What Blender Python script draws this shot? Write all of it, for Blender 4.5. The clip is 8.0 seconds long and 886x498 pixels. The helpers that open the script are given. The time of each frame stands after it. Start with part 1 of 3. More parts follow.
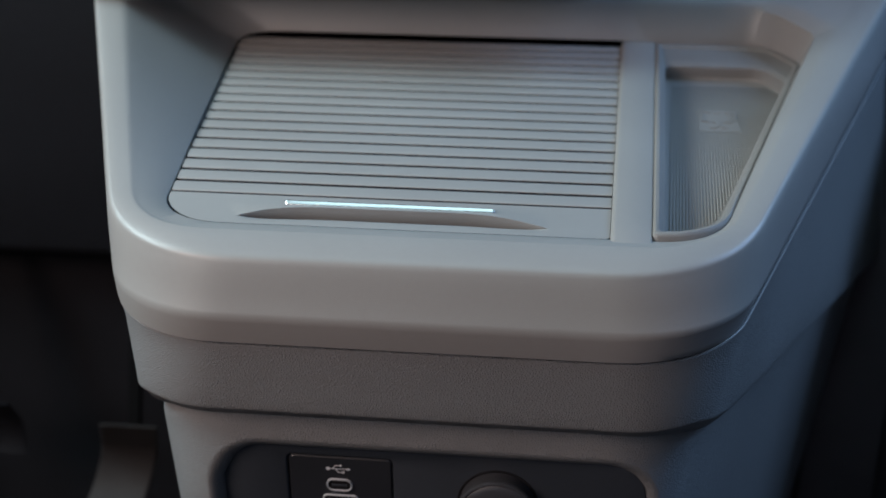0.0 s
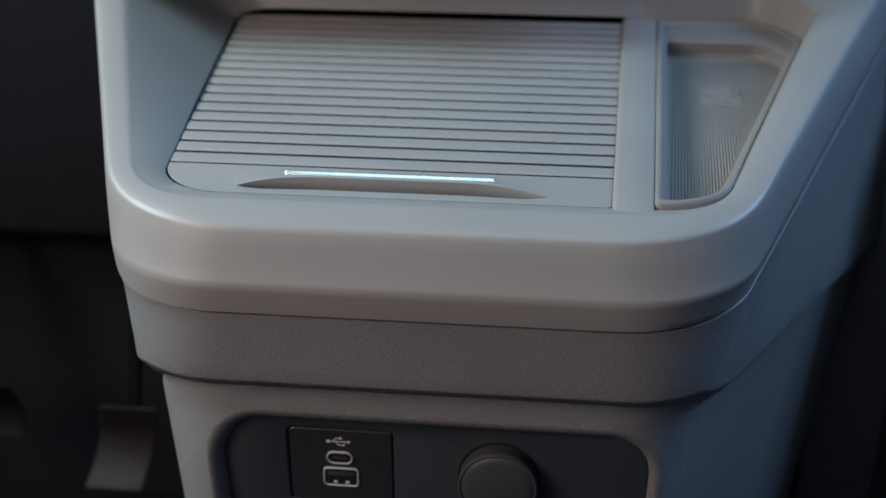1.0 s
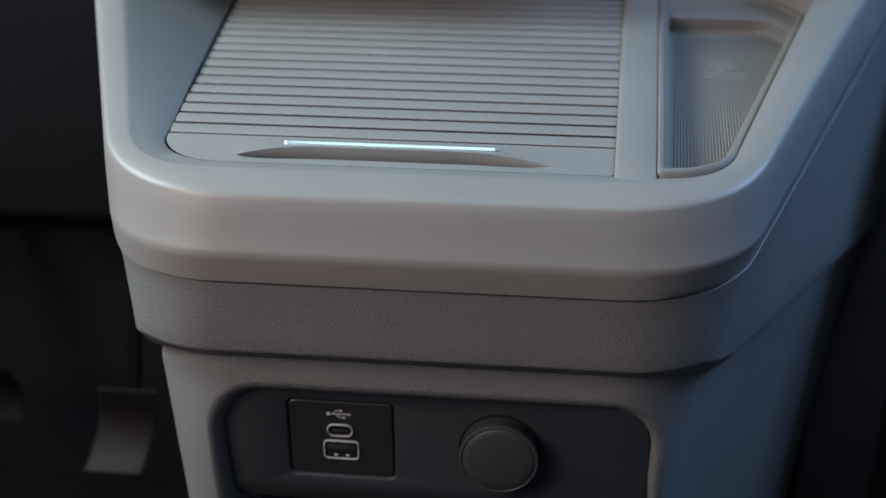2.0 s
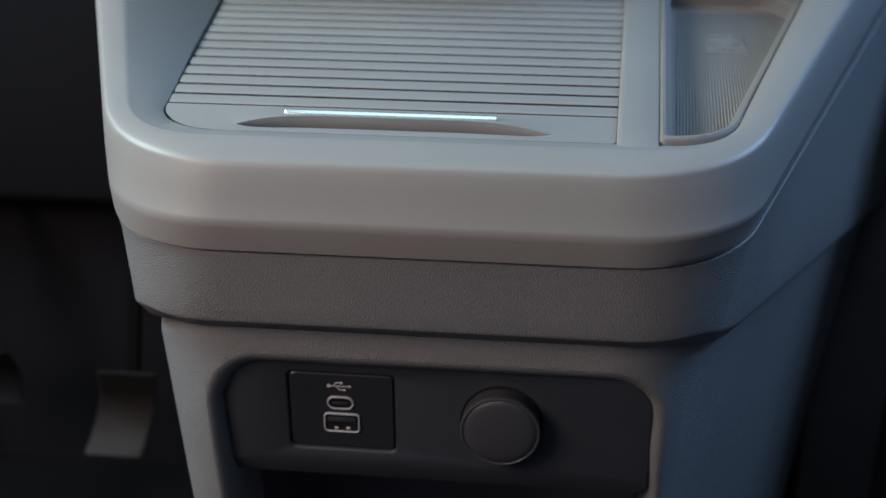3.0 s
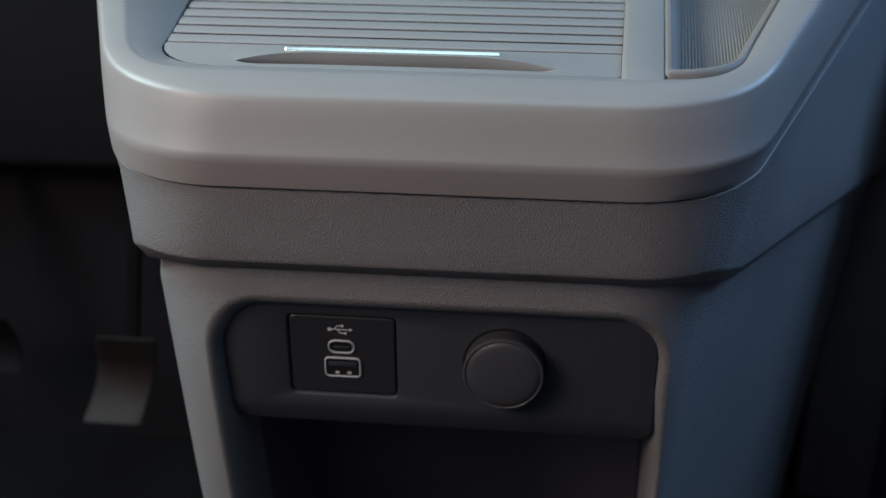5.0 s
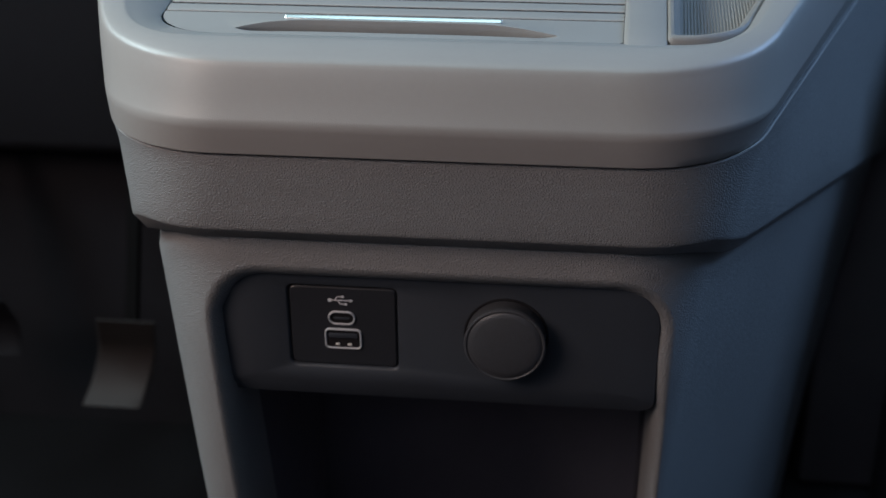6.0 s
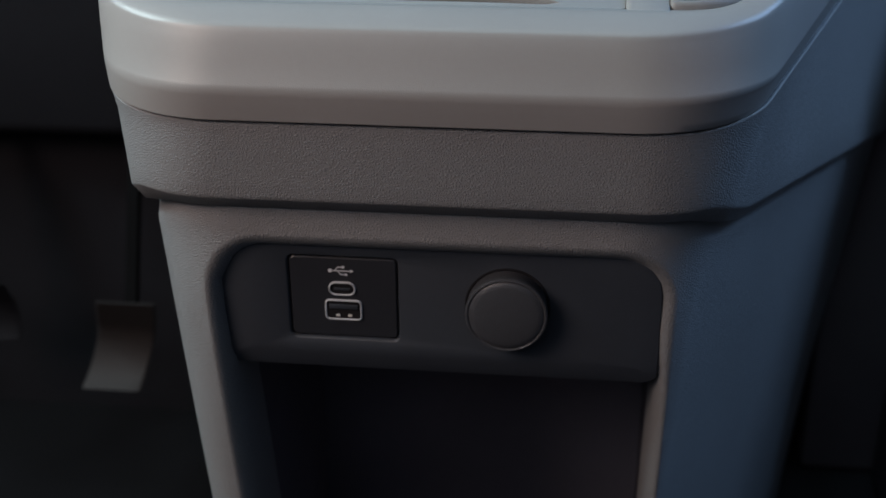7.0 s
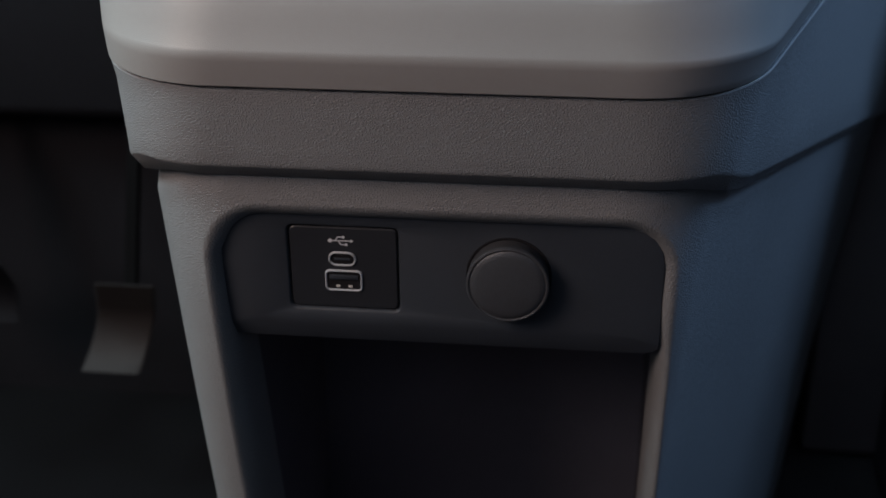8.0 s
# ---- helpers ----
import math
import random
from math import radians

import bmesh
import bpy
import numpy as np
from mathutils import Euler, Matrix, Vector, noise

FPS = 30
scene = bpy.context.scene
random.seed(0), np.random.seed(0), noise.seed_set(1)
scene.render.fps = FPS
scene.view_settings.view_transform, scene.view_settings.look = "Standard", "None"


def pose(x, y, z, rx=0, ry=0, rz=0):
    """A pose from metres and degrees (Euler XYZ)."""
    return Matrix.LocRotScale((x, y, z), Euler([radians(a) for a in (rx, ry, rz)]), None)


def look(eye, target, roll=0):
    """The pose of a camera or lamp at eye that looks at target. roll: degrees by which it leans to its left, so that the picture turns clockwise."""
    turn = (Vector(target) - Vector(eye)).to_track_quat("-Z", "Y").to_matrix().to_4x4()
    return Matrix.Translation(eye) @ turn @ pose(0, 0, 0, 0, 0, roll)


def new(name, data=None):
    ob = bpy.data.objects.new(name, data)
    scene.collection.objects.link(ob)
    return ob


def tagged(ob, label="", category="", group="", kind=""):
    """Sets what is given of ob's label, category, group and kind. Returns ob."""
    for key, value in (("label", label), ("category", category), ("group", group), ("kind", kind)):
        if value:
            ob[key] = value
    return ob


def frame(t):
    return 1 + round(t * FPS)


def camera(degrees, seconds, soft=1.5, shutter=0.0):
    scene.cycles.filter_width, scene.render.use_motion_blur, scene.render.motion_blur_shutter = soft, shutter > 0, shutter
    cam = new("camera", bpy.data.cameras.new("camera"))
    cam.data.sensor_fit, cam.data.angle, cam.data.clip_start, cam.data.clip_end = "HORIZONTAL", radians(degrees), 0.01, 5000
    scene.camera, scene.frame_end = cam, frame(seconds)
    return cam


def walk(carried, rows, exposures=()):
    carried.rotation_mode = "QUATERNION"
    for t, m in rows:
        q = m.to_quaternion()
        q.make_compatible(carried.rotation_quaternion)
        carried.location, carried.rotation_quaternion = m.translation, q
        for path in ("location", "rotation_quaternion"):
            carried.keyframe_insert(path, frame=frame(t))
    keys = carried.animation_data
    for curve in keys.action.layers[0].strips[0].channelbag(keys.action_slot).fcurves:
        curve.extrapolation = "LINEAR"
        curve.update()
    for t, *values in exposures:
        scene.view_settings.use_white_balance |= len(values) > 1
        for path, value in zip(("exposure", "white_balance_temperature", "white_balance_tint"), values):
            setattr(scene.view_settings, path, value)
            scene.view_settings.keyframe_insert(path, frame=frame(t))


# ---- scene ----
cam = camera(38.0, 8.0)
cam.data.dof.use_dof = True
cam.data.dof.focus_distance = 0.480
cam.data.dof.aperture_fstop = 10.0
PATH = [
    (0, (0.05415, -0.44267, 0.72150), (-0.00776, 0.09214, 0.45666), -0.323),
    (0.5, (0.05407, -0.44358, 0.71590), (-0.00777, 0.09091, 0.45040), -0.335),
    (1, (0.05401, -0.44454, 0.71018), (-0.00782, 0.08969, 0.44416), -0.347),
    (1.5, (0.05394, -0.44554, 0.70433), (-0.00790, 0.08850, 0.43792), -0.358),
    (2, (0.05388, -0.44658, 0.69837), (-0.00799, 0.08732, 0.43170), -0.370),
    (2.5, (0.05383, -0.44765, 0.69233), (-0.00811, 0.08616, 0.42548), -0.381),
    (3, (0.05377, -0.44875, 0.68621), (-0.00824, 0.08501, 0.41927), -0.392),
    (3.5, (0.05373, -0.44987, 0.68002), (-0.00839, 0.08386, 0.41305), -0.404),
    (4, (0.05368, -0.45101, 0.67379), (-0.00854, 0.08272, 0.40684), -0.416),
    (4.5, (0.05364, -0.45216, 0.66752), (-0.00869, 0.08158, 0.40062), -0.428),
    (5, (0.05360, -0.45332, 0.66123), (-0.00885, 0.08044, 0.39440), -0.441),
    (5.5, (0.05356, -0.45449, 0.65494), (-0.00900, 0.07929, 0.38817), -0.455),
    (6, (0.05353, -0.45565, 0.64866), (-0.00915, 0.07813, 0.38193), -0.469),
    (6.5, (0.05350, -0.45681, 0.64241), (-0.00929, 0.07696, 0.37568), -0.485),
    (7, (0.05348, -0.45796, 0.63620), (-0.00941, 0.07577, 0.36942), -0.502),
    (7.5, (0.05345, -0.45910, 0.63004), (-0.00951, 0.07457, 0.36314), -0.520),
    (8, (0.05344, -0.46022, 0.62394), (-0.00959, 0.07334, 0.35684), -0.539),
]
walk(cam, [(t, look(eye, target, roll)) for t, eye, target, roll in PATH])

# ---- world and light ----
world = bpy.data.worlds.new("world")
scene.world = world
world.use_nodes = True
wn = world.node_tree
sky = wn.nodes.new("ShaderNodeTexSky")
sky.sky_type, sky.sun_disc = "NISHITA", False
sky.sun_elevation, sky.sun_rotation = radians(35), radians(200)
wn.links.new(sky.outputs[0], wn.nodes["Background"].inputs[0])
wn.nodes["Background"].inputs[1].default_value = 0.11


def area_lamp(name, eye, target, w, h, power, color):
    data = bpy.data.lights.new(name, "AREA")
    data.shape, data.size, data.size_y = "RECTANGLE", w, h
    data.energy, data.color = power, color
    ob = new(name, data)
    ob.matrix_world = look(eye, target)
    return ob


area_lamp("left_window_light", (-0.73, 0.05, 1.04), (0.0, 0.03, 0.5), 0.55, 0.30, 8.5, (0.73, 0.935, 0.98))
# warm fill added inside the cabin to light the console's front faces
area_lamp("warm_fill_light", (-0.68, -0.60, 1.04), (-0.05, 0.0, 0.46), 0.45, 0.40, 5.7, (1.0, 0.75, 0.635))
# fill added behind the camera; the rear wall has no opening
area_lamp("rear_fill_light", (-0.30, -1.20, 1.20), (0.0, 0.0, 0.42), 0.80, 0.40, 1.4, (0.90, 0.88, 1.0))
# cool fill added under the closed headliner, mirrored in the chrome strip
area_lamp("overhead_fill_light", (0.00, 0.00, 1.31), (0.0, 0.05, 0.4), 0.70, 0.40, 1.4, (0.60, 0.89, 0.97))
area_lamp("right_window_light", (0.74, 0.33, 1.00), (0.08, 0.10, 0.46), 0.50, 0.36, 5.1, (0.34, 0.59, 1.0))



# ---- materials ----
def material(name, color, rough=0.5, metal=0.0, vary=0.12, grain=None, dust=0.0, spec=0.5, vscale=14.0):
    """Plastic, rubber or metal: two scales of colour change, roughness change and a fine relief. grain: (kind, per metre, depth)."""
    mat = bpy.data.materials.new(name)
    mat.use_nodes = True
    nt = mat.node_tree
    p = nt.nodes["Principled BSDF"]
    p.inputs["Roughness"].default_value = rough
    p.inputs["Metallic"].default_value = metal
    p.inputs["Specular IOR Level"].default_value = spec
    co = nt.nodes.new("ShaderNodeTexCoord")
    big = nt.nodes.new("ShaderNodeTexNoise")
    big.inputs["Scale"].default_value, big.inputs["Detail"].default_value = vscale, 4
    fine = nt.nodes.new("ShaderNodeTexNoise")
    fine.inputs["Scale"].default_value, fine.inputs["Detail"].default_value = 420, 3
    for n in (big, fine):
        nt.links.new(co.outputs["Object"], n.inputs["Vector"])
    mixn = nt.nodes.new("ShaderNodeMath")
    mixn.operation = "MULTIPLY_ADD"
    nt.links.new(fine.outputs["Fac"], mixn.inputs[0])
    mixn.inputs[1].default_value = 0.35
    nt.links.new(big.outputs["Fac"], mixn.inputs[2])
    ramp = nt.nodes.new("ShaderNodeMapRange")
    ramp.inputs["From Min"].default_value, ramp.inputs["From Max"].default_value = 0.35, 1.0
    ramp.inputs["To Min"].default_value, ramp.inputs["To Max"].default_value = 1 - vary, 1 + vary
    nt.links.new(mixn.outputs[0], ramp.inputs["Value"])
    mul = nt.nodes.new("ShaderNodeVectorMath")
    mul.operation = "SCALE"
    mul.inputs[0].default_value = color
    nt.links.new(ramp.outputs[0], mul.inputs["Scale"])
    if dust:
        spot = nt.nodes.new("ShaderNodeTexVoronoi")
        spot.inputs["Scale"].default_value = 55
        nt.links.new(co.outputs["Object"], spot.inputs["Vector"])
        small = nt.nodes.new("ShaderNodeMapRange")
        small.inputs["From Min"].default_value, small.inputs["From Max"].default_value = 0.030, 0.016
        nt.links.new(spot.outputs["Distance"], small.inputs["Value"])
        rare = nt.nodes.new("ShaderNodeSeparateColor")
        nt.links.new(spot.outputs["Color"], rare.inputs[0])
        some = nt.nodes.new("ShaderNodeMath")
        some.operation, some.inputs[1].default_value = "GREATER_THAN", 1 - dust
        nt.links.new(rare.outputs[0], some.inputs[0])
        both = nt.nodes.new("ShaderNodeMath")
        both.operation = "MULTIPLY"
        nt.links.new(small.outputs[0], both.inputs[0])
        nt.links.new(some.outputs[0], both.inputs[1])
        mix = nt.nodes.new("ShaderNodeMix")
        mix.data_type = "RGBA"
        nt.links.new(both.outputs[0], mix.inputs["Factor"])
        nt.links.new(mul.outputs[0], mix.inputs["A"])
        mix.inputs["B"].default_value = (0.5, 0.49, 0.47, 1)
        nt.links.new(mix.outputs["Result"], p.inputs["Base Color"])
    else:
        nt.links.new(mul.outputs[0], p.inputs["Base Color"])
    rr = nt.nodes.new("ShaderNodeMapRange")
    rr.inputs["To Min"].default_value, rr.inputs["To Max"].default_value = max(0.02, rough - 0.06), min(1, rough + 0.06)
    nt.links.new(big.outputs["Fac"], rr.inputs["Value"])
    nt.links.new(rr.outputs[0], p.inputs["Roughness"])
    if grain:
        kind, per_m, depth = grain
        bump = nt.nodes.new("ShaderNodeBump")
        bump.inputs["Strength"].default_value, bump.inputs["Distance"].default_value = 1.0, depth
        if kind == "leather":
            warp = nt.nodes.new("ShaderNodeTexNoise")
            warp.inputs["Scale"].default_value, warp.inputs["Detail"].default_value = per_m * 0.9, 2
            nt.links.new(co.outputs["Object"], warp.inputs["Vector"])
            add = nt.nodes.new("ShaderNodeVectorMath")
            add.operation = "MULTIPLY_ADD"
            add.inputs[1].default_value = (0.06 / per_m,) * 3
            nt.links.new(warp.outputs["Color"], add.inputs[0])
            nt.links.new(co.outputs["Object"], add.inputs[2])
            cell = nt.nodes.new("ShaderNodeTexVoronoi")
            cell.feature = "DISTANCE_TO_EDGE"
            cell.inputs["Scale"].default_value = per_m
            nt.links.new(add.outputs[0], cell.inputs["Vector"])
            inv = nt.nodes.new("ShaderNodeMapRange")
            inv.interpolation_type = "SMOOTHSTEP"
            inv.inputs["From Min"].default_value, inv.inputs["From Max"].default_value = 0.0, 0.32
            inv.inputs["To Min"].default_value, inv.inputs["To Max"].default_value = 0, 1
            nt.links.new(cell.outputs["Distance"], inv.inputs["Value"])
            nt.links.new(inv.outputs[0], bump.inputs["Height"])
        else:
            tex = nt.nodes.new("ShaderNodeTexNoise")
            tex.inputs["Scale"].default_value, tex.inputs["Detail"].default_value = per_m, 3
            nt.links.new(co.outputs["Object"], tex.inputs["Vector"])
            nt.links.new(tex.outputs["Fac"], bump.inputs["Height"])
        nt.links.new(bump.outputs[0], p.inputs["Normal"])
    return mat


LINER = material("dark_niche_liner", (0.130, 0.126, 0.152), 0.85, spec=0.25, grain=("noise", 1500, 0.0003), vary=0.2)
GREY = material("satin_grey_plastic", (0.294, 0.288, 0.283), 0.37, grain=("noise", 2600, 0.00006), vary=0.05)
GRAINED = material("grained_grey_plastic", (0.200, 0.205, 0.211), 0.50, grain=("leather", 900, 0.00018), vary=0.07, dust=0.25)
SLAT = material("slat_grey_plastic", (0.292, 0.288, 0.283), 0.45, grain=("noise", 2600, 0.00006), vary=0.05)
RUBBER = material("grey_rubber", (0.222, 0.212, 0.204), 0.6, grain=("noise", 1800, 0.0001), vary=0.08)
BLACK = material("black_plastic", (0.035, 0.042, 0.053), 0.48, grain=("noise", 2400, 0.00012), vary=0.15, dust=0.12)
MODULE = material("smooth_black_plastic", (0.022, 0.0245, 0.030), 0.42, vary=0.1, dust=0.08)
CAPBLACK = material("fine_black_plastic", (0.054, 0.057, 0.064), 0.38, grain=("noise", 2000, 0.00018), vary=0.2)
VOID = material("black_liner", (0.010, 0.010, 0.012), 0.85, spec=0.25, grain=("noise", 1500, 0.0003), vary=0.2)
CHROME = material("satin_chrome", (0.86, 0.87, 0.88), 0.22, metal=1.0, vary=0.02)
BEZEL = material("grey_port_trim", (0.50, 0.53, 0.56), 0.30, vary=0.05)
STEEL = material("contact_metal", (0.80, 0.78, 0.74), 0.35, metal=0.3, vary=0.03)
SYMBOL = material("grey_symbol_print", (0.60, 0.62, 0.65), 0.6, vary=0.05)
# one cabin plastic: dimmed copy in place of shade, lifted copy for unlit parts
TRIM_DIMMED = material("cabin_trim_dimmed", (0.0072, 0.0078, 0.0112), 0.7, spec=0.2, grain=("leather", 500, 0.0003), vary=0.2)
TRIM_LIFTED = material("cabin_trim_lifted", (0.130, 0.130, 0.150), 0.7, spec=0.3, grain=("leather", 500, 0.0003), vary=0.2)
# one carpet in two colours: darkened where overlit, lightened where no lamp reaches
CARPET_DIMMED = material("carpet_dimmed", (0.0050, 0.0050, 0.0064), 0.95, spec=0.15, grain=("noise", 700, 0.003), vary=0.4)
CARPET_LIFTED = material("carpet_lifted", (0.055, 0.055, 0.066), 0.95, spec=0.15, grain=("noise", 700, 0.003), vary=0.4)
PEDAL = material("dark_pedal_metal", (0.030, 0.0265, 0.027), 0.65, spec=0.2, grain=("noise", 900, 0.0004), vary=0.2)

FELT = material("grey_black_felt", (0.013, 0.013, 0.0165), 0.95, spec=0.15, grain=("noise", 500, 0.003), vary=0.4)
# arm colour near black in place of the footwell's shade
ARM = material("pedal_arm_dimmed", (0.0045, 0.0045, 0.005), 0.95, spec=0.05, vary=0.2)


# ---- building helpers ----
def part(name, bm, mat, parent=None, label="", flat=False, at=None):
    """Links a bmesh as one mesh object under a thing or a part."""
    bmesh.ops.recalc_face_normals(bm, faces=bm.faces)
    data = bpy.data.meshes.new(name)
    bm.to_mesh(data)
    bm.free()
    data.materials.append(mat)
    if not flat:
        for poly in data.polygons:
            poly.use_smooth = True
        data.set_sharp_from_angle(angle=radians(38))
    ob = new(name, data)
    if parent:
        ob.parent = parent
    if at is not None:
        ob.matrix_basis = at
    if label:
        tagged(ob, label)
    return ob


def thing(name, label, category, at=(0, 0, 0), group="", kind=""):
    ob = new(name)
    ob.location = at
    ob.empty_display_size = 0.05
    return tagged(ob, label, category, group, kind)


def loft(loops, close_u=True, cap_first=False, cap_last=False, bm=None):
    """Quads between loops of equal length."""
    bm = bm or bmesh.new()
    rows = [[bm.verts.new(p) for p in lp] for lp in loops]
    n = len(loops[0])
    for a, b in zip(rows, rows[1:]):
        for i in range(n if close_u else n - 1):
            j = (i + 1) % n
            bm.faces.new((a[i], a[j], b[j], b[i]))
    if cap_first:
        bm.faces.new(rows[0])
    if cap_last:
        bm.faces.new(rows[-1])
    return bm


def box(lo, hi, bevel=0.0, seg=2):
    bm = bmesh.new()
    bmesh.ops.create_cube(bm, size=1)
    for v in bm.verts:
        v.co = Vector([lo[i] + (v.co[i] + 0.5) * (hi[i] - lo[i]) for i in range(3)])
    if bevel:
        bmesh.ops.bevel(bm, geom=bm.edges[:], offset=bevel, segments=seg, profile=0.5, affect="EDGES")
    return bm


def rounded(pts, radii, n=6):
    """A closed 2D polygon with rounded corners: n + 1 points a corner."""
    out = []
    m = len(pts)
    for i in range(m):
        p, a, b = Vector(pts[i]), Vector(pts[i - 1]), Vector(pts[(i + 1) % m])
        r = radii[i] if isinstance(radii, (list, tuple)) else radii
        u, w = (a - p).normalized(), (b - p).normalized()
        half = math.acos(max(-1, min(1, u.dot(w)))) / 2
        d = r / math.tan(half)
        c = p + (u + w).normalized() * (r / math.sin(half))
        s, e = p + u * d - c, p + w * d - c
        a0 = math.atan2(s.y, s.x)
        da = (math.atan2(e.y, e.x) - a0 + math.pi) % (2 * math.pi) - math.pi
        out += [(c.x + r * math.cos(a0 + da * k / n), c.y + r * math.sin(a0 + da * k / n)) for k in range(n + 1)]
    return out


def dense(loop, counts):
    """Adds points on the long sides: counts[i] pieces after corner i of a loop from rounded()."""
    per = len(loop) // len(counts)
    out = []
    for i, k in enumerate(counts):
        out += loop[i * per:(i + 1) * per]
        a, b = Vector(loop[(i + 1) * per - 1]), Vector(loop[((i + 1) * per) % len(loop)])
        out += [tuple(a.lerp(b, j / k)) for j in range(1, k)]
    return out


# ---- the console ----
MID = -0.006


def outline(hw, k, yf, rc, yr, rr=0.03, hw_l=None, k_l=None, rc_r=None):
    """Plan of the console at one height: front line, flaring sides, rear line. hw: half width near the front, k: flare."""
    hl, kl = (hw if hw_l is None else hw_l), (k if k_l is None else k_l)
    x = lambda y: MID + hw + k * (y - 0.012)
    xl = lambda y: MID - hl - kl * (y - 0.012)
    lp = rounded([(xl(yf), yf), (x(yf), yf), (x(yr), yr), (xl(yr), yr)], [rc, rc_r or rc, rr, rr], 12)
    return dense(lp, [24, 20, 40, 20])


def dish(hw, k, yf, rc, yr, rr=0.03, hw_l=None, k_l=None, cut=0.034, rcut=0.012):
    """Plan of the upper shell at one height: as outline(), with the rear corner on the passenger's side cut off aslant."""
    hl, kl = (hw if hw_l is None else hw_l), (k if k_l is None else k_l)
    x = lambda y: MID + hw + k * (y - 0.012)
    xl = lambda y: MID - hl - kl * (y - 0.012)
    yc = yr - cut
    lp = rounded([(xl(yf), yf), (x(yf), yf), (x(yc), yc), (x(yc) - 0.55 * cut, yr), (xl(yr), yr)], [rc, rc, rcut, 0.7 * cut, rr], 12)
    return dense(lp, [24, 20, 4, 36, 20])


def smooth(f):
    f = min(1.0, max(0.0, f))
    return f * f * (3 - 2 * f)


console = thing("center_console", "grey plastic car console with slatted sliding cover and socket panel", "console")

well = dict(hw=0.1137, k=0.267, hw_l=0.1091, k_l=0.12, yr=0.267, rr=0.016)
shell = []


def ring(z, slope, droop=0.0, **kw):
    inner = kw["yr"] < 0.3
    if "k_l" not in kw:
        kw["hw_l"], kw["k_l"] = kw["hw"] + 0.0008, (kw["k"] + 0.020 if inner else 0.372 if z > 0.498 else 0.350)
    side = slope / 0.0965 * 0.090
    shell.append([(x, y, z + slope * max(0.0, y - 0.01) + side * max(0.0, y - 0.02) * smooth((-0.02 - x) / 0.09) - droop * smooth((0.035 - y) / 0.050)) for x, y in dish(**kw)])


def well_loop(z, grow=0.0, slot=0.0):
    o = dict(well)
    o["hw"], o["hw_l"], o["yr"] = o["hw"] + grow, o["hw_l"] + grow, o["yr"] + grow
    lift = lambda x, y: slot * min(1, max(0, (y - 0.250) / 0.012)) * (1 if x < 0.080 else 0) * (0.75 + 0.25 * smooth((x + 0.145) / 0.03)) + 0.0020 * smooth((-0.04 - x) / 0.06) * smooth((y - 0.045) / 0.08) * smooth((0.266 - y) / 0.03)
    return [(x, y, z + lift(x, y)) for x, y in dish(yf=0.0128 - grow, rc=0.029 + grow, cut=0.032, rcut=0.010, **o)]


shell.append(well_loop(0.488, 0.003, 0.026))
shell.append(well_loop(0.5020, 0.0002, 0.0040))
shell.append(well_loop(0.5030, 0.0000, 0.0034))
shell.append(well_loop(0.5036, 0.0006, 0.0036))
ring(0.5044, 0.080, hw=0.1152, k=0.295, yf=0.0075, rc=0.034, yr=0.2690, rr=0.022, cut=0.036)
ring(0.5050, 0.0895, hw=0.1170, k=0.313, yf=0.0044, rc=0.040, yr=0.2702, rr=0.028, cut=0.036, rcut=0.008)
ring(0.5053, 0.0925, hw=0.1177, k=0.324, yf=0.0035, rc=0.042, yr=0.2712, rr=0.031, cut=0.037, rcut=0.007)
ring(0.5054, 0.0940, hw=0.1187, k=0.329, yf=0.0022, rc=0.043, yr=0.2730, rr=0.032, cut=0.038, rcut=0.008)
ring(0.5054, 0.0960, 0.0012, hw=0.1222, k=0.340, yf=-0.0038, rc=0.053, yr=0.352, rr=0.04)
ring(0.5053, 0.0965, 0.0028, hw=0.1256, k=0.359, yf=-0.0104, rc=0.062, yr=0.431, rr=0.05)
ring(0.5051, 0.0965, 0.0032, hw=0.1263, k=0.361, yf=-0.0118, rc=0.063, yr=0.433, rr=0.05)
ring(0.5046, 0.0965, 0.0034, hw=0.1271, k=0.363, yf=-0.0130, rc=0.064, yr=0.435, rr=0.05)
ring(0.5038, 0.0965, 0.0034, hw=0.1277, k=0.364, yf=-0.0137, rc=0.065, yr=0.437, rr=0.05)
ring(0.5026, 0.0960, 0.0034, hw=0.1281, k=0.365, yf=-0.0142, rc=0.066, yr=0.439, rr=0.05)
ring(0.5010, 0.0940, 0.0030, hw=0.1285, k=0.365, yf=-0.0147, rc=0.066, yr=0.440, rr=0.05)
ring(0.4950, 0.080, hw=0.1292, k=0.363, yf=-0.0157, rc=0.065, yr=0.440, rr=0.05, hw_l=0.1299, k_l=0.358)
ring(0.4890, 0.064, hw=0.1298, k=0.360, yf=-0.0176, rc=0.063, yr=0.440, rr=0.05, hw_l=0.1302, k_l=0.350)
for i in range(9):
    # the rounded edge above the shell's tucked-in foot
    f = i / 8
    p, q, r = (1 - f) ** 2, 2 * f * (1 - f), f * f
    bow = lambda a, b, c: a * p + b * q + c * r
    ring(bow(0.4816, 0.4793, 0.4764), bow(0.041, 0.034, 0.027), hw=bow(0.1303, 0.1309, 0.1286), k=bow(0.356, 0.350, 0.347), yf=bow(-0.0200, -0.0211, -0.0206),
         rc=bow(0.060, 0.058, 0.057), yr=0.440, rr=0.05, hw_l=bow(0.1302, 0.1303, 0.1300), k_l=0.350)
ring(0.4696, 0.014, hw=0.1270, k=0.348, yf=-0.0192, rc=0.056, yr=0.440, rr=0.05, hw_l=0.1296, k_l=0.348)
